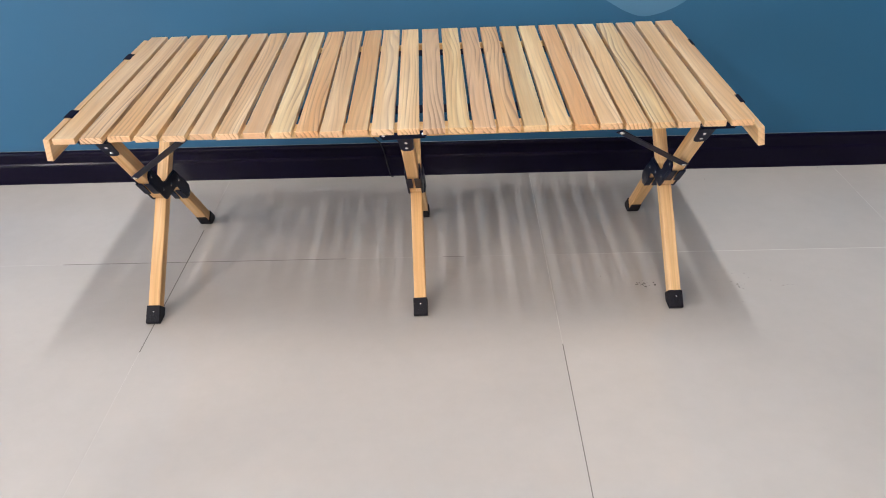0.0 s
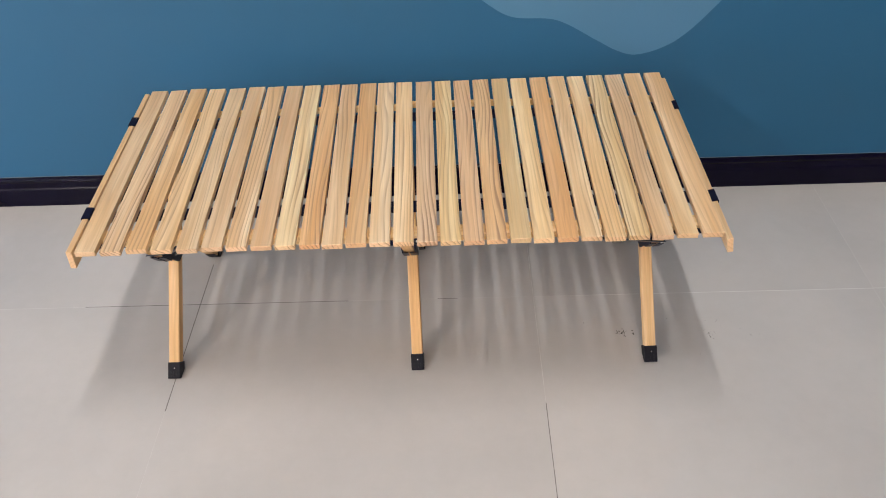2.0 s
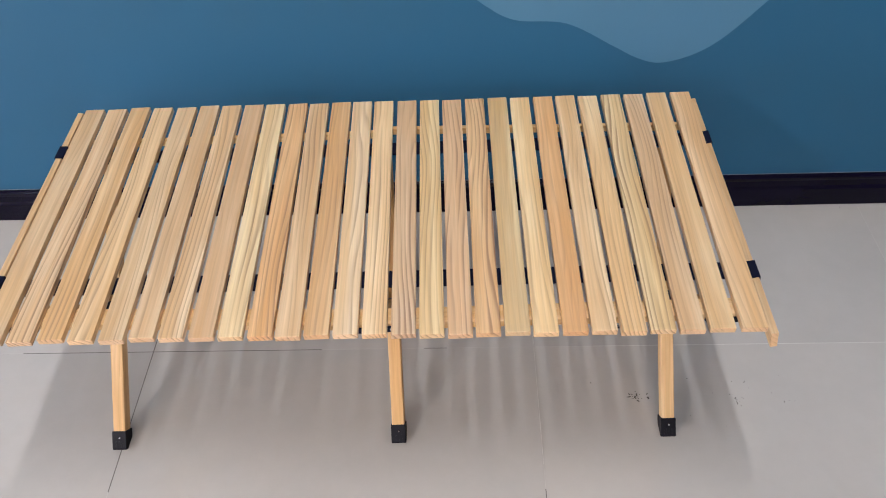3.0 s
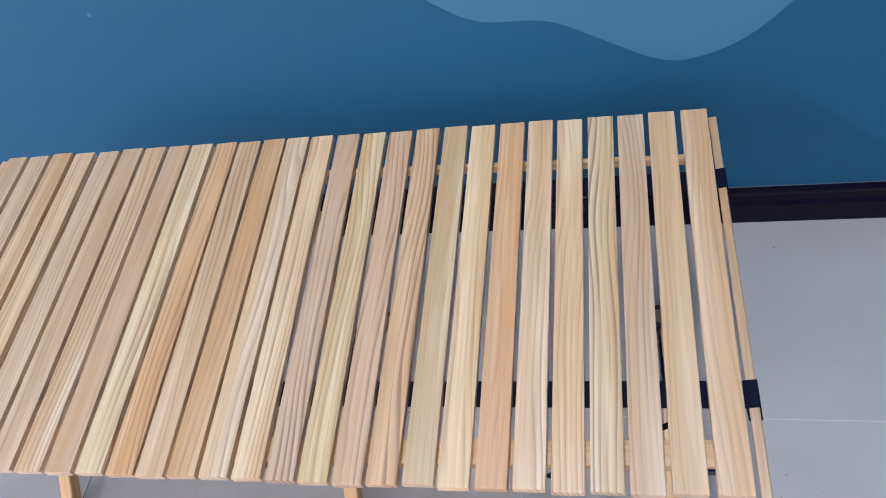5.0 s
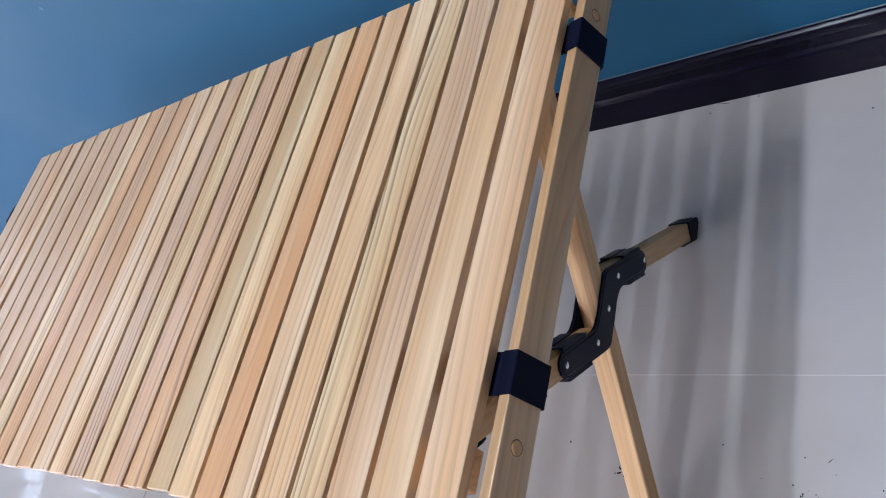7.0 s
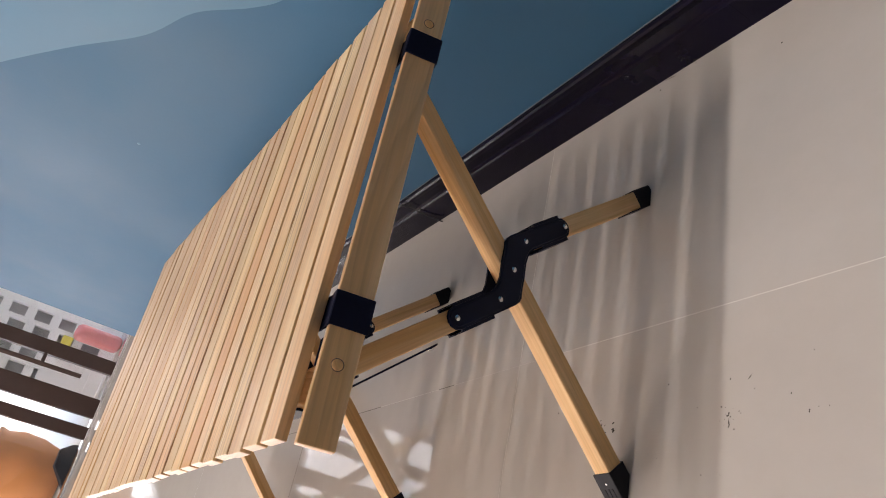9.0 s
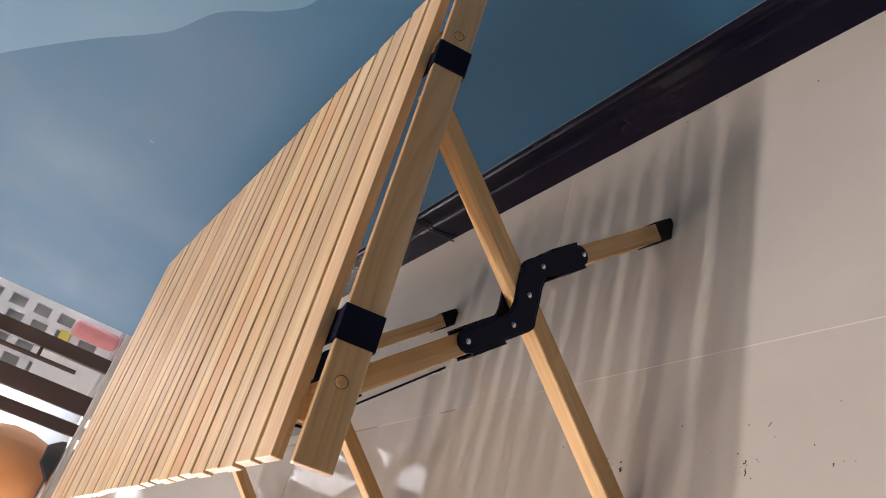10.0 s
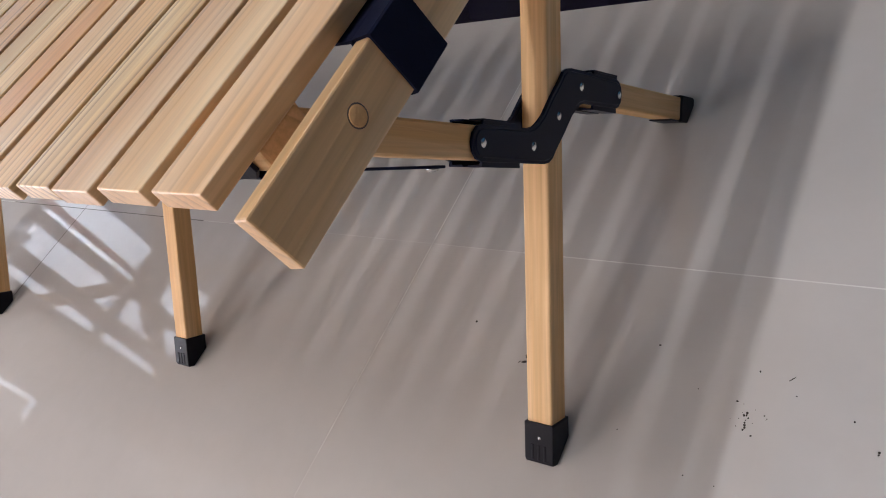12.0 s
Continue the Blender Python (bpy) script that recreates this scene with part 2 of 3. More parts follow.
def box(x0, x1, y0, y1, z0, z1, bevel=0.0, segments=2, bm=None):
    fresh = bmesh.new()
    bmesh.ops.create_cube(fresh, size=1)
    for v in fresh.verts:
        v.co = Vector(((x0 + x1) / 2 + v.co.x * (x1 - x0), (y0 + y1) / 2 + v.co.y * (y1 - y0), (z0 + z1) / 2 + v.co.z * (z1 - z0)))
    if bevel:
        bmesh.ops.bevel(fresh, geom=list(fresh.edges), offset=bevel, segments=segments, profile=0.5, affect="EDGES")
    if bm is None:
        return fresh
    me = bpy.data.meshes.new("joined")
    fresh.to_mesh(me)
    fresh.free()
    bm.from_mesh(me)
    bpy.data.meshes.remove(me)
    return bm


def prism(points, x0, x1, bevel=0.0, bm=None):
    """A flat outline in y and z, drawn out from x0 to x1."""
    fresh = bmesh.new()
    a = [fresh.verts.new((x0, y, z)) for y, z in points]
    b = [fresh.verts.new((x1, y, z)) for y, z in points]
    fresh.faces.new(a)
    fresh.faces.new(b[::-1])
    n = len(points)
    for i in range(n):
        fresh.faces.new((a[i], a[(i + 1) % n], b[(i + 1) % n], b[i]))
    if bevel:
        rim = [e for e in fresh.edges if abs(e.verts[0].co.x - e.verts[1].co.x) < 1e-6]
        bmesh.ops.bevel(fresh, geom=rim, offset=bevel, segments=2, profile=0.5, affect="EDGES")
    if bm is None:
        return fresh
    me = bpy.data.meshes.new("joined")
    fresh.to_mesh(me)
    fresh.free()
    bm.from_mesh(me)
    bpy.data.meshes.remove(me)
    return bm


def disc(r, h, dome=0.0, n=20):
    """A round plug along z, with a domed or rounded top."""
    bm = bmesh.new()
    rings = [(r, 0.0), (r, h * 0.55), (r * 0.86, h * 0.9), (r * 0.5, h + dome * 0.75)]
    loops = []
    for rr, z in rings:
        loops.append([bm.verts.new((rr * math.cos(2 * math.pi * i / n), rr * math.sin(2 * math.pi * i / n), z)) for i in range(n)])
    for a, b in zip(loops, loops[1:]):
        for i in range(n):
            bm.faces.new((a[i], a[(i + 1) % n], b[(i + 1) % n], b[i]))
    top = bm.verts.new((0, 0, h + dome))
    for i in range(n):
        bm.faces.new((loops[-1][i], loops[-1][(i + 1) % n], top))
    bm.faces.new(loops[0][::-1])
    return bm


def tube(points, r, n=8):
    bm = bmesh.new()
    loops = []
    for i, p in enumerate(points):
        p = Vector(p)
        d = (Vector(points[min(i + 1, len(points) - 1)]) - Vector(points[max(i - 1, 0)])).normalized()
        side = d.orthogonal().normalized() if i == 0 else (last - d * last.dot(d)).normalized()
        last = side
        up = d.cross(side)
        loops.append([bm.verts.new(p + r * (side * math.cos(2 * math.pi * k / n) + up * math.sin(2 * math.pi * k / n))) for k in range(n)])
    for a, b in zip(loops, loops[1:]):
        for i in range(n):
            bm.faces.new((a[i], a[(i + 1) % n], b[(i + 1) % n], b[i]))
    bm.faces.new(loops[0][::-1])
    bm.faces.new(loops[-1])
    return bm


def smooth_line(points, steps=8):
    """A curve through points (Catmull-Rom)."""
    out = []
    pts = [np.array(p, float) for p in points]
    for i in range(len(pts) - 1):
        p0, p1, p2, p3 = pts[max(i - 1, 0)], pts[i], pts[i + 1], pts[min(i + 2, len(pts) - 1)]
        for k in range(steps):
            t = k / steps
            out.append(tuple(0.5 * ((2 * p1) + (p2 - p0) * t + (2 * p0 - 5 * p1 + 4 * p2 - p3) * t * t + (3 * p1 - p0 - 3 * p2 + p3) * t ** 3)))
    out.append(tuple(pts[-1]))
    return out


# ---- the room ----
WALL_Y, WALL_END = 0.456, -1.86
FACADE_X, ROOM_X1, ROOM_Y0, RECESS_Y, CEIL = -4.8, 3.6, -6.6, 2.3, 3.31


def structure(name, bm, material, label):
    return tagged(part(name, bm, material), label, name.split("_")[0], kind="structure")


wall_north = structure("wall_north", box(WALL_END, ROOM_X1, WALL_Y, WALL_Y + 0.2, -0.01, CEIL), blue_paint, "deep blue painted wall with a satin sheen behind the table")
# out of view; close and dark so less light bounces onto +x faces
structure("wall_east", box(ROOM_X1, ROOM_X1 + 0.2, ROOM_Y0 - 0.2, WALL_Y + 0.2, -0.01, CEIL), dull_paint, "unseen dark grey-brown wall added to cut light bounced from the right")
# out of view; beige picked for a dimmer, warmer bounce into the shadows
structure("wall_south", box(FACADE_X - 0.1, ROOM_X1, ROOM_Y0 - 0.2, ROOM_Y0, -0.01, CEIL), beige_paint, "unseen beige wall whose colour dims and warms the bounced light")
structure("wall_recess", box(FACADE_X - 0.1, WALL_END, RECESS_Y, RECESS_Y + 0.2, -0.01, CEIL), white_paint, "plain white painted wall of the recess beside the door")
structure("wall_return", box(WALL_END, WALL_END + 0.2, WALL_Y + 0.2, RECESS_Y + 0.2, -0.01, CEIL), white_paint, "plain white painted wall at the end of the blue wall")
structure("ceiling", box(FACADE_X - 0.1, ROOM_X1 + 0.2, ROOM_Y0 - 0.2, RECESS_Y + 0.2, CEIL, CEIL + 0.15), ceiling_paint, "plain off-white ceiling")

# the pale hill-shaped paint on the blue wall
hill = smooth_line([(-0.9, 1.25), (-0.62, 1.08), (-0.36, 0.93), (-0.16, 0.80), (-0.01, 0.692), (0.115, 0.637), (0.20, 0.565), (0.265, 0.528), (0.37, 0.517),
                    (0.47, 0.462), (0.525, 0.431), (0.575, 0.418), (0.64, 0.436), (0.695, 0.475), (0.765, 0.557), (0.86, 0.68), (1.0, 0.86), (1.2, 1.02), (1.5, 1.2)])
bm = bmesh.new()
low = [bm.verts.new((x, WALL_Y - 0.0012, z)) for x, z in hill]
high = [bm.verts.new((x, WALL_Y - 0.0012, 2.3)) for x, z in hill]
lowb = [bm.verts.new((x, WALL_Y + 0.001, z)) for x, z in hill]
for i in range(len(hill) - 1):
    bm.faces.new((low[i], low[i + 1], high[i + 1], high[i]))
    bm.faces.new((low[i], lowb[i], lowb[i + 1], low[i + 1]))
tagged(part("painted_hill", bm, pale_paint, wall_north), "pale blue painted hill silhouette")

# skirting of black tile lengths with a ridge along the top
skirting = tagged(new("baseboard"), "glossy black tile skirting along the blue wall", "skirting", kind="structure")
profile = [(WALL_Y, 0.0), (0.444, 0.0), (0.4435, 0.052), (0.4445, 0.057), (0.4475, 0.061), (0.4475, 0.078), (0.4465, 0.083), (0.446, 0.088), (0.4475, 0.0925), (0.451, 0.0945), (WALL_Y, 0.095)]
edges = [WALL_END, -1.52, -0.905, -0.092, 0.72, 1.53, 2.34, 3.15, ROOM_X1]
for a, b in zip(edges, edges[1:]):
    part("skirting_tile", prism(profile, a + 0.0001, b - 0.0001), black_tile, skirting)
part("sealant_line", box(WALL_END, ROOM_X1, 0.4545, WALL_Y + 0.001, 0.0945, 0.0960, 0.0005, 1), sealant, skirting, "thin pale sealant line")

# glazed front with dark brown uprights, and the door threshold
front = tagged(new("wall_west"), "glazed shop front with dark brown upright frames and a bright threshold", "shop front", kind="structure")
part("lintel", box(FACADE_X - 0.04, FACADE_X + 0.04, ROOM_Y0, RECESS_Y, 2.44, 2.53, 0.004), dark_frame, front)
part("head", box(FACADE_X - 0.1, FACADE_X + 0.1, ROOM_Y0, RECESS_Y, 3.2, CEIL, 0.004), white_paint, front)
posts = [(0.935, 1.035), (0.61, 0.745), (0.455, 0.54), (-1.22, -1.12), (-2.2, -2.1), (-3.3, -3.2), (-4.6, -4.5), (-5.6, -5.5), (-6.6, -6.5), (1.9, 1.98), (2.22, 2.3)]
for y0, y1 in posts:
    part("upright", box(FACADE_X - 0.03, FACADE_X + 0.03, y0, y1, 0.0, 3.2, 0.004), dark_frame, front)
ys = sorted(p for q in posts for p in q)
for y0, y1 in zip(ys[1:-1:2], ys[2::2]):
    if y0 < 0 < y1:
        continue
    low_bay = y1 < 0.46
    sill = 1.74 if low_bay else 3.2
    g = part("pane", box(FACADE_X - 0.004, FACADE_X + 0.004, y0, y1, 0.03, sill), glass, front)
    g.visible_shadow = False
    if low_bay:
        part("solid_panel", box(FACADE_X - 0.025, FACADE_X + 0.025, y0, y1, sill, 3.2, 0.003), panel_paint, front, "pale grey panel above the low glazing")
        part("panel_rail", box(FACADE_X - 0.028, FACADE_X + 0.028, y0, y1, sill - 0.03, sill, 0.003), dark_frame, front)
# the bay before the palm: low panes, a rail, a short upright and a narrow bent slit high up
for y0, y1, z0, z1 in ((-1.12, -0.145, 0.03, 1.53), (-1.12, -0.145, 1.63, 1.75), (-0.125, 0.455, 0.03, 1.72), (-0.085, -0.055, 2.0, 2.46), (-0.20, -0.085, 2.37, 2.46)):
    g = part("pane", box(FACADE_X - 0.004, FACADE_X + 0.004, y0, y1, z0, z1), glass, front)
    g.visible_shadow = False
for y0, y1, z0, z1 in ((-1.12, -0.20, 1.75, 3.2), (-0.20, -0.085, 1.75, 2.37), (-0.20, -0.085, 2.46, 3.2), (-0.085, -0.055, 1.75, 2.0), (-0.085, -0.055, 2.46, 3.2),
                       (-0.055, 0.03, 1.75, 3.2), (0.095, 0.455, 1.75, 3.2)):
    part("solid_panel", box(FACADE_X - 0.025, FACADE_X + 0.025, y0, y1, z0, z1, 0.001, 1), panel_paint, front, "pale grey panel above the low glazing")
for y0, y1, z0, z1 in ((-1.12, -0.145, 1.53, 1.63), (-0.125, 0.455, 1.72, 1.75), (0.03, 0.095, 1.75, 3.2), (-0.145, -0.125, 0.0, 1.75)):
    part("panel_rail", box(FACADE_X - 0.028, FACADE_X + 0.028, y0, y1, z0, z1, 0.003), dark_frame, front)
handle = tube([(FACADE_X + 0.09, 0.845, 0.21), (FACADE_X + 0.09, 0.845, 1.35)], 0.016, 12)
part("pull_handle", handle, dark_frame, front, "long upright pull handle")
for z in (0.48, 1.1):
    part("handle_stud", tube([(FACADE_X + 0.02, 0.94, z), (FACADE_X + 0.09, 0.845, z)], 0.013, 10), dark_frame, front)
part("threshold", box(FACADE_X - 0.06, FACADE_X + 0.05, ROOM_Y0, RECESS_Y, -0.005, 0.02, 0.006), rivet_metal, front, "bright metal threshold")

# outside
structure("ground", box(-400, 400, -400, 400, -0.3, -0.02), pavement_mat, "pale sunlit paved ground outside the shop")
# assumed building, added as the bright white seen through and reflected from the glass
building = tagged(new("building"), "tall white building assumed across the street as a bright backdrop", "building")
part("wall", box(-17, -13, -14, 16, -0.02, 11, 0.02), facade_white, building)
part("roof", box(-17.2, -12.8, -14.2, 16.2, 11, 11.3, 0.02), facade_white, building)
frame_mesh = mesh_of(box(-0.03, 0.05, -0.75, 0.75, -0.8, 0.8, 0.01), "window_frame", white_plastic)
pane_mesh = mesh_of(box(0.03, 0.06, -0.65, 0.65, -0.7, 0.7), "window_pane", grey_plastic)
for k in range(8):
    for storey in range(3):
        at = pose(-13.0, -12 + 3.6 * k, 2.4 + 3.1 * storey)
        part("window_frame", frame_mesh, None, building, m=at)
        part("window_pane", pane_mesh, None, building, m=at)
panel = tagged(new("lattice_panel"), "white lattice panel with rows of square openings outside the door", "panel")
bm = box(-5.52, -5.48, 0.80, 1.62, -0.02, 0.10, 0.003)
for y0, y1 in ((0.80, 0.87), (0.96, 1.00), (1.09, 1.18), (1.27, 1.31), (1.40, 1.62)):
    box(-5.52, -5.48, y0, y1, 0.10, 1.9, 0.0, bm=bm)
z = 0.24
while z < 1.88:
    for y0, y1, up in ((0.87, 0.96, 0.06), (1.00, 1.09, 0.02), (1.18, 1.27, 0.0), (1.31, 1.40, 0.03)):
        box(-5.52, -5.48, y0, y1, z + up, z + up + 0.07, 0.0, bm=bm)
    z += 0.19
box(-5.518, -5.482, 0.87, 1.09, 0.10, 0.46, 0.0, bm=bm)
part("frame", bm, white_plastic, panel)
part("backing", box(-5.56, -5.545, 0.81, 1.61, -0.02, 1.88), grey_plastic, panel)
part("foot", box(-5.56, -5.44, 0.81, 1.6, -0.02, -0.005), white_plastic, panel)
# red strip added only to give the red band in the floor's reflection
part("red_reflection_strip", box(FACADE_X + 0.0045, FACADE_X + 0.006, 1.075, 1.135, 1.35, 2.44), red_plastic, front, "upright red strip added on the glass for the red band reflected in the floor")
tagged(part("red_box", box(-5.42, -5.25, 1.24, 1.36, -0.02, 0.34, 0.045, 4), red_plastic), "upright red plastic box with rounded edges on the ground outside", "box")
tagged(part("black_doorstop", prism([(0.14, -0.02), (0.46, -0.02), (0.45, 0.035), (0.40, 0.10), (0.28, 0.095)], -5.25, -5.12, 0.006), black_rubber), "black rubber doorstop beside the terracotta pot outside", "doorstop")
part("yellow_tag", box(-5.478, -5.45, 1.19, 1.27, 0.32, 0.40, 0.006), yellow_plastic, panel, "small yellow tag")

# lamp over the table
lamp = tagged(new("ceiling_lamp"), "long white tube lamp assumed under the ceiling, out of view", "lamp")
tagged(lamp, group="ceiling lamps")
part("housing", box(-0.15, 0.15, -0.7, 0.7, LAMP_Z + 0.012 - CEIL, 0, 0.008), lamp_white, lamp)
lamp.matrix_basis = pose(0.18, -0.40, CEIL)
# unseen housings for the four added fill tubes
for y in (-2.9, -5.4):
    for x in (0.18, -3.2):
        copy_thing(lamp, pose(x, y, CEIL))

# ---- the folding table ----
TOP, SLAT_T, SLAT_W = 0.443, 0.0112, 0.0377
table = tagged(new("folding_table"), "pale pine roll-top folding camp table on three pairs of crossed legs", "table")

# tint and grain strength of each slat, from one end to the other
tones = [(0.90, 0.85, 0.77, 0.44), (1.04, 1.04, 1.06, 1.22), (1.00, 0.93, 0.80, 0.74), (1.09, 1.07, 1.00, 0.80), (0.97, 0.95, 0.91, 0.74), (0.93, 0.88, 0.83, 0.50),
         (1.06, 1.04, 1.02, 0.74), (0.88, 0.79, 0.71, 0.22), (1.08, 1.10, 1.00, 0.98), (1.00, 0.83, 0.61, 1.04), (0.98, 0.92, 0.84, 0.92), (0.94, 0.82, 0.65, 0.68),
         (1.11, 1.13, 1.15, 0.74), (1.11, 1.07, 0.96, 1.04), (0.94, 0.90, 0.89, 1.50), (1.05, 1.06, 0.90, 0.74), (0.96, 0.86, 0.78, 1.10), (1.00, 0.89, 0.71, 1.22),
         (0.90, 0.90, 0.77, 0.22), (1.13, 1.13, 1.00, 0.74), (0.97, 0.78, 0.54, 0.56), (1.04, 1.00, 0.91, 0.68), (1.11, 1.09, 0.99, 0.86), (1.04, 1.06, 0.92, 1.30),
         (0.94, 0.90, 0.87, 0.80), (1.02, 0.98, 0.88, 0.45), (1.02, 0.95, 0.86, 0.50)]
SLAT_L = 0.574
# middles of the slats' back ends in millimetres, and by how much each front end stands beside its back end
back = [-583.5, -537.5, -491, -444.5, -396.5, -350.5, -306.5, -260.5, -218, -172.5, -130, -85.5, -43.5, -1, 45, 89.5, 133.5, 178.5, 223.5, 267.5, 313, 356.5, 400.5, 446, 490, 535, 581]
skews = [19, 19.5, 20.5, 20.5, 19.5, 19.5, 20, 20, 21, 21, 20, 18.5, 20, 21, 18.5, 16.5, 15, 11.5, 10, 7.5, 5.5, 4.5, 3.5, 1, -0.5, -1.5, -1.5]
slat_meshes = [mesh_of(box(-w / 2, w / 2, -SLAT_L / 2, SLAT_L / 2, -SLAT_T, 0, 0.0009, 2), "slat", pine_y) for w in (SLAT_W, SLAT_W - 0.0004)]
jitter = random.Random(4)


def mid_y(x):
    return 0.0193 + 0.0045 * x


for i, tone in enumerate(tones):
    skew = skews[i] / 1000
    x = back[i] / 1000 + skew / 2
    rise = 0.002 + 0.005 * max(0.0, x)
    s = part("slat", slat_meshes[i > 12], None, table, m=pose(x, mid_y(x) + jitter.uniform(-0.0018, 0.0018), TOP + rise / 2 - 0.001 + jitter.uniform(-0.0006, 0.0006),
                                                    math.degrees(math.atan2(rise, SLAT_L)), jitter.uniform(-0.5, 0.5), math.degrees(math.atan2(skew, SLAT_L))))
    s.color = tone

# boards on edge that close the ends, with round wooden plugs and the loops of the straps
BT, BL = 0.011, 0.570
plug_mesh = mesh_of(disc(0.0054, 0.0006, 0.0001), "plug", pine_z, True)
groove_mesh = mesh_of(disc(0.0062, 0.00025, 0.0), "plug_groove", dark_frame, True)
STRAP_W, STRAP_T = 0.017, 0.0016


def strap_loop(height):
    """A closed band of webbing round a board of that height."""
    bm, rims = bmesh.new(), []
    for grow in (0.0, STRAP_T):
        for y in (-STRAP_W, STRAP_W):
            x0, x1, z1 = -BT / 2 - 0.001 - grow, BT / 2 + 0.0004 + grow, height / 2 + 0.0003 + grow
            rims.append([bm.verts.new((x, y, z)) for x, z in ((x0, -z1 + 0.001), (x0 + 0.001, -z1), (x1 - 0.001, -z1), (x1, -z1 + 0.001), (x1, z1 - 0.001), (x1 - 0.001, z1), (x0 + 0.001, z1), (x0, z1 - 0.001))])
    for a, b in ((0, 1), (1, 3), (3, 2), (2, 0)):
        for k in range(8):
            bm.faces.new((rims[a][k], rims[a][(k + 1) % 8], rims[b][(k + 1) % 8], rims[b][k]))
    return bm


for height, m, straps in ((0.0345, pose(0.6125, 0.0195, 0.4150, 0.6, -11, 0.2), (-0.1605, 0.1645)), (0.040, pose(-0.6075, 0.0170, 0.4180, 0.2, -5, 182.0), (0.171, -0.160))):
    e = part("end_board", box(-BT / 2, BT / 2, -BL / 2, BL / 2, -height / 2, height / 2, 0.0012, 2), pine_y, table, m=m)
    e.color = (0.99, 0.93, 0.82, 0.30)
    turned = 1 if m[0][0] > 0 else -1
    for y in (-0.2115 * turned, 0.1985 * turned):
        for name, me in (("plug_groove", groove_mesh), ("plug", plug_mesh)):
            p = part(name, me, None, e, m=pose(BT / 2 - 0.0001, y, 0.0005, 0, 90, 0))
            p.color = (0.86, 0.76, 0.62, 0.2)
    for y in straps:
        part("strap_loop", strap_loop(height), webbing, e, "black webbing loop round the end board", m=pose(0, y, 0))


# rails under the slats, in two lengths that meet in the middle
def rail_front(x):
    return -0.2405 + 0.02 * abs(x)


for y0, y1, depth in ((-0.2405, -0.2405, 0.032), (0.2240, 0.2345, 0.0095)):
    for x0, x1 in ((-0.565, 0.0155), (0.0175, 0.594)):
        half = (x1 - x0) / 2
        y0, slope = (y0, 0.02 if y1 > 0 or x0 > 0 else -0.02) if x0 < 0 or y1 < 0 else (y1, -0.012)
        r = part("rail", box(-half, half, 0, depth, 0.4160, TOP - SLAT_T - 0.001, 0.002), pine_x, table, m=pose(x0 + half, y0 + slope * (x0 + half), 0, 0, 0, math.degrees(math.atan(slope))))
        r.color = (1.0, 0.95, 0.87, 0.3)

# black straps under the slats, which hold them together
for yr, yl in ((-0.142, -0.156), (0.185, 0.165)):
    bm = bmesh.new()
    z0, z1 = TOP - SLAT_T - 0.0026, TOP - SLAT_T - 0.0009
    a = []
    for k in range(25):
        x, y = -0.590 + 1.195 * k / 24, yl + (yr - yl) * k / 24
        a.append([bm.verts.new(c) for c in ((x, y - STRAP_W, z0), (x, y + STRAP_W, z0), (x, y + STRAP_W, z1), (x, y - STRAP_W, z1))])
    for p, q in zip(a, a[1:]):
        for k in range(4):
            bm.faces.new((p[k], p[(k + 1) % 4], q[(k + 1) % 4], q[k]))
    bm.faces.new(a[0][::-1])
    bm.faces.new(a[-1])
    part("strap", bm, webbing, table, "black woven webbing strap")

# crossed legs
RIVETS = [(-0.072, 0.271), (-0.0275, 0.2205), (0.0165, 0.209), (0.0605, 0.199), (0.1085, 0.144)]
LEG_W, LEG_D = 0.0243, 0.0243
A_FOOT, A_TOP = Vector((0, -0.1845, 0.0)), Vector((0, 0.1990, 0.399))


def leg_piece(start, end, floor_end, name, c, tone):
    """A square leg between two points of its centre line, local z along it; one end may be cut level with the floor."""
    d = end - start
    turn = -math.degrees(math.atan2(d.y, d.z))
    length, slope = d.length, math.tan(radians(turn))
    bm = box(-LEG_W / 2, LEG_W / 2, -LEG_D / 2, LEG_D / 2, 0.02 if floor_end else 0, length, 0.002, 2)
    leg = part(name, bm, pine_z, table, m=pose(c, start.y, start.z, turn))
    leg.color = tone
    if floor_end:
        t, tip = 0.002, 1 if slope > 0 else -1
        h = LEG_D / 2 + t
        sole = [(-tip * h, 0.032), (-tip * h, h * abs(slope) + 0.0003), (tip * (h - 0.0085), -(h - 0.0085) * abs(slope) + 0.0003),
                (tip * (h - 0.0015), -(h - 0.0085) * abs(slope) + 0.001), (tip * h, -(h - 0.0085) * abs(slope) + 0.004), (tip * h, 0.032)]
        part("foot_cap", prism(sole, -LEG_W / 2 - t, LEG_W / 2 + t, 0.0012), black_rubber, leg, "black rubber foot cap")
        if d.y < 0:
            part("cap_lip", box(-LEG_W / 2, LEG_W / 2, -h, -h + 0.0016, 0.030, 0.056), black_rubber, leg)
        face = -(LEG_D / 2 + t) if d.y > 0 else LEG_D / 2 + t
        lo = -(h - 0.0085) * abs(slope)
        for k in (-1, 0, 1):
            part("cap_rib", box(k * 0.006 - 0.0013, k * 0.006 + 0.0013, face - 0.0007, face + 0.0007, lo + 0.004, lo + 0.018, 0.0004, 1), black_rubber, leg)
        part("cap_nail", disc(0.0016, 0.0008, 0.0003, 10), rivet_metal, leg, "small bright nail", m=pose(0.001, face, lo + 0.0245, 90 if face < 0 else -90))
    return leg


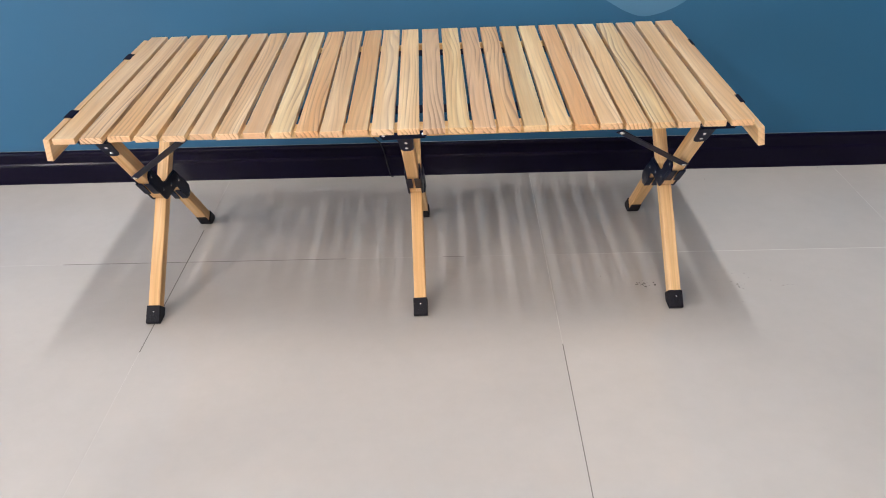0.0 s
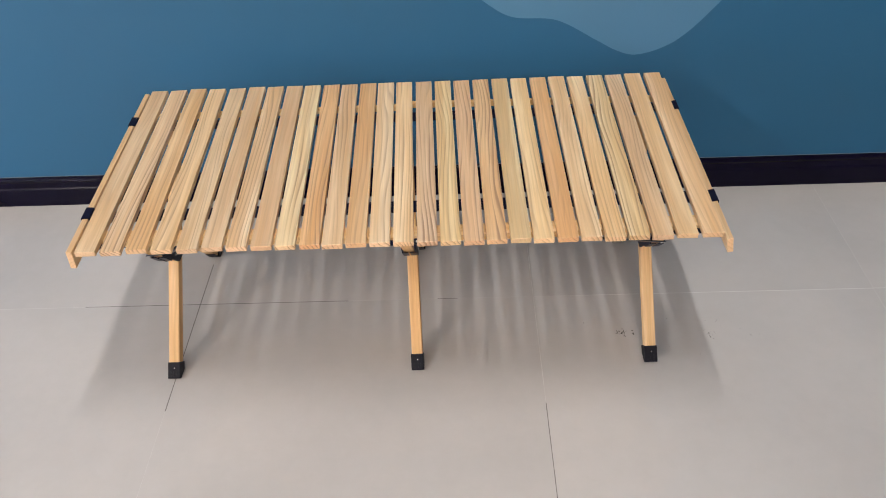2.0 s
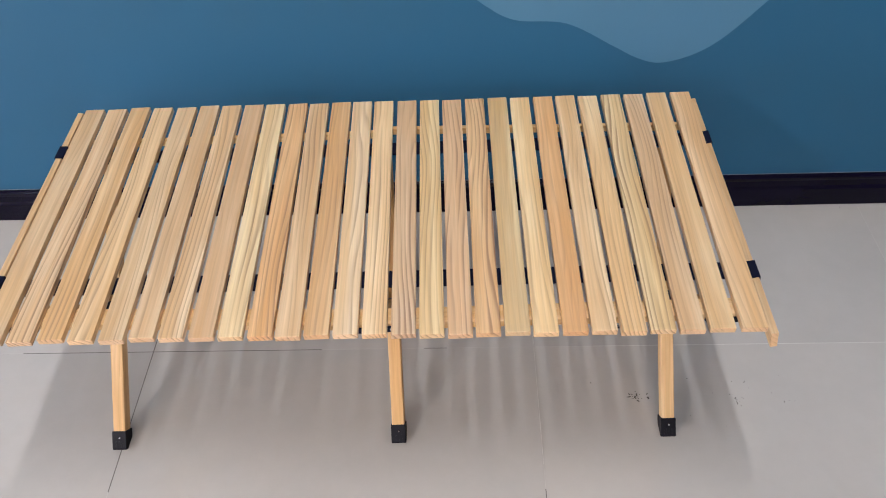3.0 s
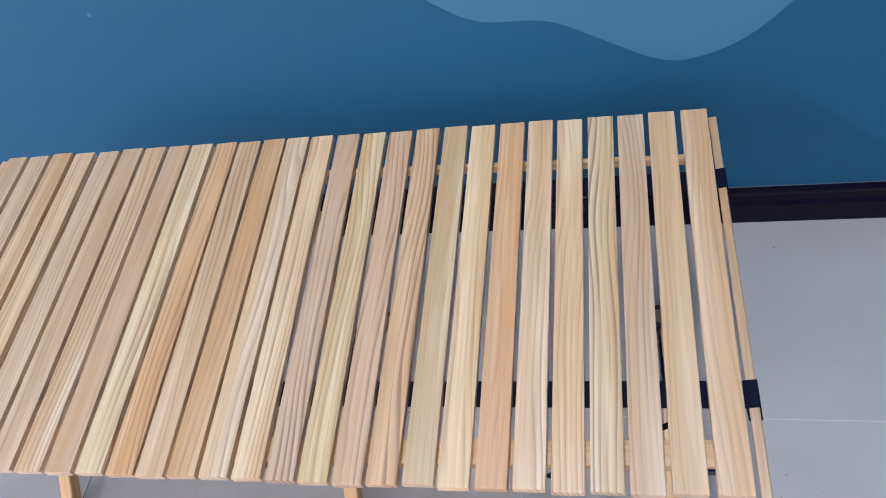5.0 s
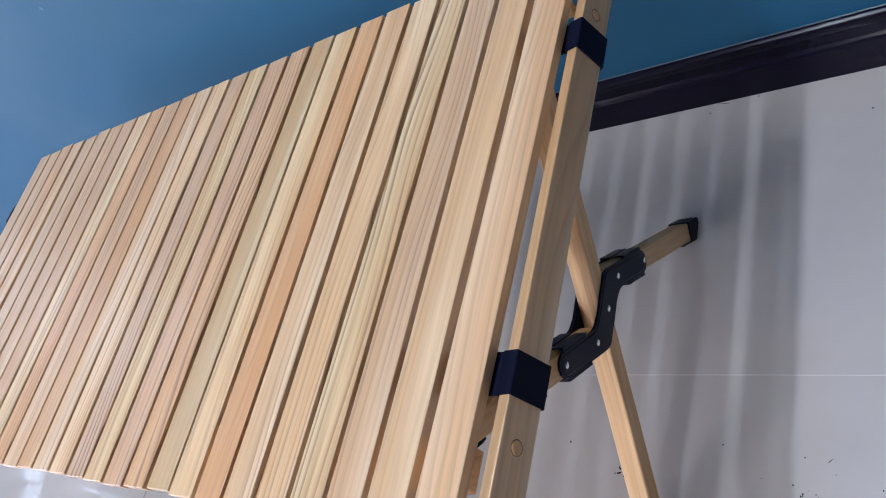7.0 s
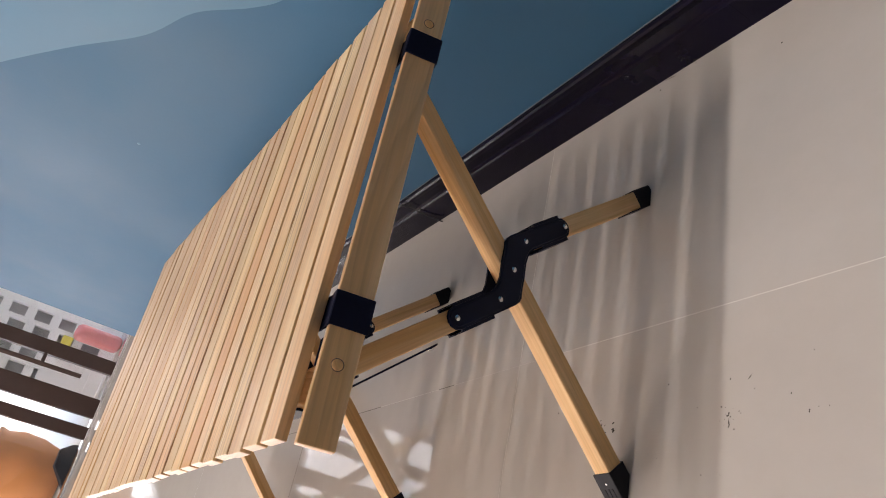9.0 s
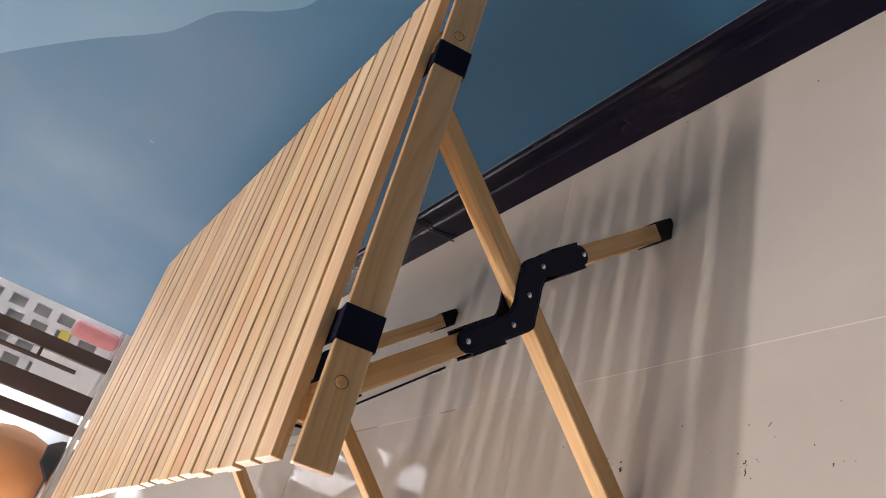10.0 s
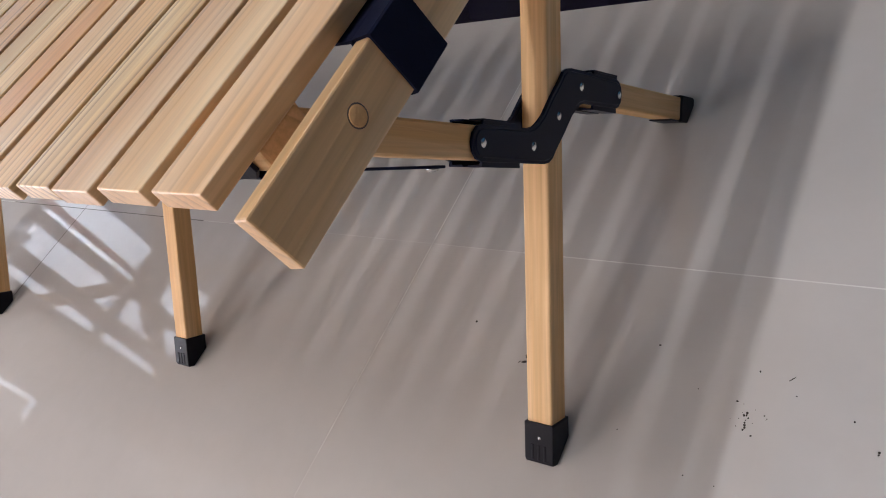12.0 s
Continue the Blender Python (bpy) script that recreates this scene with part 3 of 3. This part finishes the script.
def plate_outline(R, u, n):
    """The stepped plate: two arms along the split leg joined by a slanted bridge; it looks the same turned by half."""
    r1, r2 = Vector(R[0]), Vector(R[1])
    centre = (Vector(R[1]) + Vector(R[3])) / 2
    half = []
    for k in range(7):
        a = math.pi * (0.5 + k / 6)
        half.append(r1 + u * (math.cos(a) * 0.0125) + n * (math.sin(a) * 0.0132))
    for along, off in ((0.0, -0.0133), (0.018, -0.0132), (0.025, -0.0122), (0.0305, -0.0090), (0.0340, -0.0035), (0.0400, 0.0035), (0.0470, 0.0110), (0.0535, 0.0190), (0.0600, 0.0270), (0.0665, 0.0335), (0.0735, 0.0376), (0.0815, 0.0387)):
        half.append(r2 + u * along + n * off)
    pts = half + [centre * 2 - p for p in half]
    return [(p.x, p.y) for p in pts]


rivet_mesh = mesh_of(disc(0.0044, 0.0014, 0.0012, 16), "rivet", rivet_metal, True)


def bar(p, q, half, x0, x1, bevel=0.0, bm=None):
    """A straight strip from p to q in y and z, of that half width, between two x."""
    p, q = Vector(p), Vector(q)
    d = (q - p).normalized()
    n = Vector((-d.y, d.x)) * half
    return prism([tuple(p + n), tuple(q + n), tuple(q - n), tuple(p - n)], min(x0, x1), max(x0, x1), bevel, bm)


def flat_plate(points, y0, y1, bm=None):
    """A flat outline in x and z, drawn out from y0 to y1."""
    fresh = prism([(x, z) for x, z in points], 0.0, y1 - y0, 0.0006)
    for v in fresh.verts:
        v.co = Vector((v.co.y, y0 + v.co.x, v.co.z))
    if bm is None:
        return fresh
    me = bpy.data.meshes.new("joined")
    fresh.to_mesh(me)
    fresh.free()
    bm.from_mesh(me)
    bpy.data.meshes.remove(me)
    return bm


small_rivet = mesh_of(disc(0.0031, 0.0011, 0.0008, 14), "rivet", rivet_metal, True)


def leg_pair(c, outer, lean, yaw, slant):
    """outer: 1 or -1 for the end pairs (with a brace towards the middle), 0 for the middle pair; slant: how far the whole cross leans to the back."""
    R = [(y + slant * z, z) for y, z in RIVETS]
    u = Vector((0.66 - slant * 0.7513, -0.7513)).normalized()
    n = Vector((-u.y, u.x))
    B_DIR = Vector((0, *u))
    dy = 0.0165 * (c - 0.542)
    before = set(table.children)
    leg_piece(A_FOOT, A_TOP + Vector((0, slant * A_TOP.z, 0)), True, "straight_leg", c, (1.05, 1.01, 0.97, 0.18))
    r1, r2, r4 = (Vector((0, *R[k])) for k in (0, 1, 3))
    top = r1 + B_DIR * ((0.402 - r1.z) / u.y)
    upper = leg_piece(top, r2 + B_DIR * 0.017, False, "upper_leg", c, (0.97, 0.90, 0.83, 0.25))
    foot = Vector((0, *R[4])) + B_DIR * (-R[4][1] / u.y)
    leg_piece(foot, r4 - B_DIR * 0.014, True, "lower_leg", c, (0.95, 0.89, 0.82, 0.25))
    shape = plate_outline(R, u, n)
    for side in (1, -1):
        x0 = side * (LEG_W / 2 + 0.0002)
        bm = prism(shape, *sorted((x0, x0 + side * 0.0030)), bevel=0.0007)
        wide = [f for f in bm.faces if len(f.verts) > 8]
        bmesh.ops.inset_region(bm, faces=wide, thickness=0.0022, depth=0.0)
        bmesh.ops.inset_region(bm, faces=wide, thickness=0.0008, depth=-0.0007)
        for p, q, behind, fore in ((R[0], R[1], 0.033, 0.016), (R[3], R[4], 0.012, 0.033)):
            p, q = Vector(p), Vector(q)
            for off in (-1, 1):
                mid = (p + q) / 2
                bar(mid - u * behind + n * off * 0.0162, mid + u * fore + n * off * 0.0162, 0.0007, x0 - side * 0.010, x0 + side * 0.0024, 0, bm)
                bar(mid - u * behind + n * off * 0.0140, mid + u * fore + n * off * 0.0140, 0.0021, x0, x0 + side * 0.0022, 0, bm)
        part("joint_plate", bm, black_steel, table, "black pressed steel joint plate", m=pose(c, 0, 0))
        for y, z in R:
            part("rivet", rivet_mesh, None, table, "bright rivet head", m=pose(c + side * (LEG_W / 2 + 0.0024), y, z, 0, 90 * side, 0))
    # hinge between leg top and rail
    face = LEG_D / 2
    tab = [(-0.0150, -0.012), (0.0150, -0.012), (0.0135, 0.004), (0.0125, 0.030), (0.0105, 0.037), (0.0055, 0.041), (-0.0055, 0.041), (-0.0105, 0.037), (-0.0125, 0.030), (-0.0135, 0.004)]
    part("hinge_tab", flat_plate(tab, face + 0.0003, face + 0.0026), black_steel, upper, "black steel hinge tab")
    for z in (0.006, 0.027):
        part("rivet", small_rivet, None, upper, "bright rivet head", m=pose(0, face + 0.0023, z, -90))
    x0, x1 = (-0.042, 0.041) if not outer else sorted((-outer * 0.026, outer * (0.042 if c > 0 else 0.030)))
    rf = rail_front(c) - dy
    z0 = 0.4145
    rim = [(x0 + 0.004, z0 + 0.0005), (x0, z0 + 0.005), (x0 + 0.001, z0 + 0.010), (x0 + 0.006, z0 + 0.0135), (x0 + 0.014, z0 + 0.0115), (x0 + 0.020, z0 + 0.0105)]
    rim += [(x1 - 0.020, z0 + 0.0105), (x1 - 0.014, z0 + 0.0115), (x1 - 0.006, z0 + 0.0135), (x1 - 0.001, z0 + 0.010), (x1, z0 + 0.005), (x1 - 0.004, z0 + 0.0005)]
    rim += [(x1 - 0.014, z0), (min(x1 - 0.018, 0.016), z0 - 0.001), (max(x0 + 0.018, -0.016), z0 - 0.001), (x0 + 0.014, z0)]
    bm = flat_plate(rim, rf - 0.0028, rf - 0.0002)
    box(x0 + 0.004, x1 - 0.004, rf - 0.0012, rf + 0.034, z0 - 0.0024, z0 - 0.0004, 0.0006, 1, bm)
    part("hinge_plate", bm, black_steel, table, "black steel hinge plate on the rail", m=pose(c, 0, 0))
    for x in (x0 + 0.007, x1 - 0.007) if not outer else (-outer * 0.019,):
        part("rivet", small_rivet, None, table, "bright rivet head", m=pose(c + x, rf - 0.0026, z0 + 0.0070, 90))
    if outer:
        low = Vector((c, *(Vector(R[0]) - u * 0.037 - n * 0.0175)))
        high = Vector((c - outer * 0.158, rail_front(c - outer * 0.158) - dy - 0.003, 0.4165 if c < 0 else 0.4135))
        d = high - low
        flat = Vector((0, *-n))
        ez = d.normalized()
        ey = (flat - ez * flat.dot(ez)).normalized()
        m = Matrix((ey.cross(ez), ey, ez)).transposed().to_4x4()
        m.translation = low
        part("brace", box(-0.0065, 0.0065, -0.0011, 0.0011, -0.008, d.length + 0.008, 0.0008), black_steel, table, "flat black steel brace", m=m)
        for z in (0, d.length):
            part("rivet", rivet_mesh, None, table, "bright rivet head", m=m @ pose(0, 0.0010, z, -90))
    for o in set(table.children) - before:
        o.matrix_basis = pose(c, dy + A_FOOT.y, 0, 0, lean, yaw) @ pose(-c, -A_FOOT.y, 0) @ o.matrix_basis


for c, outer, lean, yaw, slant in ((-0.531, -1, -0.5, 0.0, 0.05), (0.0195, 0, -1.4, 0.7, 0.0), (0.5425, 1, 0.0, 0.8, 0.0)):
    leg_pair(c, outer, lean, yaw, slant)

# ---- small things ----
cable = smooth_line([(-0.135, 0.4545, 0.118), (-0.118, 0.4490, 0.108), (-0.105, 0.4420, 0.098), (-0.096, 0.4395, 0.070), (-0.090, 0.4390, 0.035), (-0.083, 0.4370, 0.006), (-0.076, 0.4340, 0.0025)], 5)
tagged(part("cable", tube(cable, 0.0017), cable_black, smooth=True), "thin black cable hanging over the skirting", "cable")
tagged(part("wall_mark", disc(0.0042, 0.0005, 0.0003, 12), pale_paint, m=pose(-0.394, WALL_Y, 0.616, 90)), "small white paint chip on the blue wall", "mark")

# grit on the floor
rng = random.Random(11)
bm = bmesh.new()


def speck(x, y, r, stretch=1.0, turn=0.0):
    """A flat crumb of that radius, drawn out along one direction."""
    ring = []
    for t in (0, 1.1, 2.3, 3.4, 4.4, 5.4):
        u, v = r * stretch * math.cos(t) * rng.uniform(0.8, 1.2), r * math.sin(t) * rng.uniform(0.7, 1.3)
        ring.append(bm.verts.new((x + u * math.cos(turn) - v * math.sin(turn), y + u * math.sin(turn) + v * math.cos(turn), 0.0002)))
    tip = bm.verts.new((x, y, 0.0002 + r * 0.6))
    for i in range(6):
        bm.faces.new((ring[i], ring[(i + 1) % 6], tip))


# single crumbs: place, and radius in millimetres
for x, y, r in ((0.695, -0.070, 0.8), (0.726, -0.086, 0.6), (0.684, -0.100, 0.9), (0.707, -0.108, 0.7), (0.769, -0.098, 0.9), (0.788, -0.118, 0.9), (0.788, -0.120, 0.8), (0.795, -0.057, 0.6),
                (0.701, -0.127, 0.8), (0.798, -0.116, 0.6), (0.607, -0.061, 1.0), (0.409, -0.069, 1.3), (0.692, -0.111, 0.9), (0.660, -0.172, 0.6), (0.596, -0.148, 0.6), (0.809, -0.117, 0.5),
                (0.685, -0.174, 0.5), (0.651, -0.096, 0.5), (0.814, -0.630, 0.8), (0.847, -0.571, 0.8), (1.082, 0.433, 0.9), (0.551, 0.428, 1.1), (0.619, 0.440, 1.0), (0.762, 0.380, 1.2)):
    speck(x, y, r / 1000, rng.uniform(1.0, 1.5), rng.uniform(0, 3.1))
# a short row of crumbs, a fibre, and a sliver against the skirting
for k in range(8):
    speck(0.6945 + rng.gauss(0, 0.0006), -0.1085 - 0.0021 * k, rng.uniform(0.0005, 0.0011), 1.3, 1.5)
speck(0.720, -0.072, 0.0005, 7.0, 0.8)
speck(0.568, 0.4410, 0.0007, 16.0, -0.15)
for k in range(9):
    speck(0.692 + rng.gauss(0, 0.007), -0.110 + rng.gauss(0, 0.006), rng.uniform(0.0003, 0.0005))
# the denser cluster beside a foot
for k in range(22):
    speck(rng.uniform(0.474, 0.520), -0.1035 + rng.gauss(0, 0.0045), rng.uniform(0.0006, 0.0015), rng.uniform(1.0, 3.0), rng.uniform(0, 6.28))
tagged(part("floor_grit", bm, dirt), "scattered dark specks of grit on the floor tiles", "grit", kind="stuff")

# potted palm outside the door
pot = tagged(new("potted_palm"), "palm in a round terracotta pot outside the glass door", "plant")
bm = bmesh.new()
rings = [(0.10, -0.02), (0.20, -0.005), (0.275, 0.07), (0.315, 0.20), (0.325, 0.34), (0.30, 0.46), (0.315, 0.49), (0.315, 0.52), (0.285, 0.52), (0.27, 0.44)]
loops = [[bm.verts.new((r * math.cos(2 * math.pi * k / 40), r * math.sin(2 * math.pi * k / 40), z)) for k in range(40)] for r, z in rings]
for a, b in zip(loops, loops[1:]):
    for k in range(40):
        bm.faces.new((a[k], a[(k + 1) % 40], b[(k + 1) % 40], b[k]))
bm.faces.new(loops[0][::-1])
bm.faces.new(loops[-1])
POT = pose(-5.62, 0.18, 0)
part("pot", bm, terracotta, pot, m=POT, smooth=True)
rng = random.Random(5)
for k in range(5):
    a = k * 1.3
    part("stem", tube(smooth_line([(0.05 * math.cos(a), 0.05 * math.sin(a), 0.4), (0.08 * math.cos(a), 0.08 * math.sin(a), 0.7), (0.14 * math.cos(a), 0.14 * math.sin(a), 1.35 + 0.06 * k)], 4), 0.018), bark, pot, m=POT)
bm = bmesh.new()
for f in range(210):
    a, rise, reach, z0 = rng.uniform(0, 6.28), rng.uniform(0.2, 0.6), rng.uniform(0.3, 0.62), rng.uniform(0.75, 1.62)
    spine = smooth_line([(0.1 * math.cos(a), 0.1 * math.sin(a), z0), (0.5 * reach * math.cos(a), 0.5 * reach * math.sin(a), z0 + rise * 0.55),
                         (reach * math.cos(a), reach * math.sin(a), z0 + rise * 0.5), (1.25 * reach * math.cos(a), 1.25 * reach * math.sin(a), z0 + rise * 0.15)], 7)
    for i, p in enumerate(spine[2:]):
        for s in (-1, 1):
            d = Vector((math.cos(a + s * 1.0), math.sin(a + s * 1.0), -0.25 + rng.uniform(-0.15, 0.15))).normalized()
            length = 0.3 * (1 - 0.5 * i / len(spine)) * rng.uniform(0.8, 1.1)
            p0 = Vector(p)
            w = Vector((-math.sin(a), math.cos(a), 0.3)).cross(d).normalized() * 0.010
            v = [bm.verts.new(c) for c in (p0, p0 + d * length * 0.4 + w, p0 + d * length - Vector((0, 0, 0.05)), p0 + d * length * 0.4 - w)]
            bm.faces.new(v)
part("crown", bm, leaf_green, pot, m=POT @ pose(0, 0.03, 0))

# ---- floor tiles ----
floor = tagged(new("floor"), "large polished greige floor tiles with thin joints", "floor", kind="structure")
part("bed", box(FACADE_X, ROOM_X1, ROOM_Y0, RECESS_Y, -0.02, -0.0001), tile_grout, floor, "thin greige joints")
TX, TY, TS, GAP = -0.530, 0.0235, 0.828, 0.0005
for x0, x1, y0, y1 in ((TX - 0.0010, TX + 0.0009, -0.30, 0.17), (TX - 0.0005, TX + 0.0005, -1.6, -0.85), (-0.82, -0.16, TY - 0.0008, TY + 0.0008), (TX + TS - 0.0008, TX + TS + 0.0008, -3.0, -0.30), (0.062, 0.112, TY - 0.0007, TY + 0.0007)):
    part("joint_dirt", box(x0, x1, y0, y1, -0.0009, 0.00015), grout, floor, "dark dirt in the joint")
# stretches of joint that glint, drawn as a paler filler
part("joint_filler", box(0.425, 1.35, TY - 0.0008, TY + 0.0007, -0.0009, -0.00005), pale_glint_grout, floor, "pale joint filler, lightened where the joint glints")
part("joint_filler", box(TX + TS - 0.0005, TX + TS + 0.0004, -0.25, 0.02, -0.0009, -0.00005), pale_glint_grout, floor, "pale joint filler, lightened where the joint glints")
part("joint_filler", box(TX + TS - 0.0008, TX + TS + 0.0007, 0.03, 0.43, -0.0009, -0.00005), pale_glint_grout, floor, "pale joint filler, lightened where the joint glints")
cells = {}
for i in range(-6, 8):
    for j in range(-6, 4):
        x0, x1 = max(TX + i * TS, FACADE_X), min(TX + (i + 1) * TS, ROOM_X1)
        y0, y1 = max(TY + j * TS, ROOM_Y0), min(TY + (j + 1) * TS, RECESS_Y)
        if x1 - x0 < 0.02 or y1 - y0 < 0.02:
            continue
        size = (round(x1 - x0, 4), round(y1 - y0, 4))
        if size not in cells:
            w, d = size[0] / 2 - GAP, size[1] / 2 - GAP
            cells[size] = mesh_of(box(-w, w, -d, d, -0.012, 0, 0.0002, 1), "tile", tile_mat)
        part("tile", cells[size], None, floor, m=pose((x0 + x1) / 2, (y0 + y1) / 2, 0))
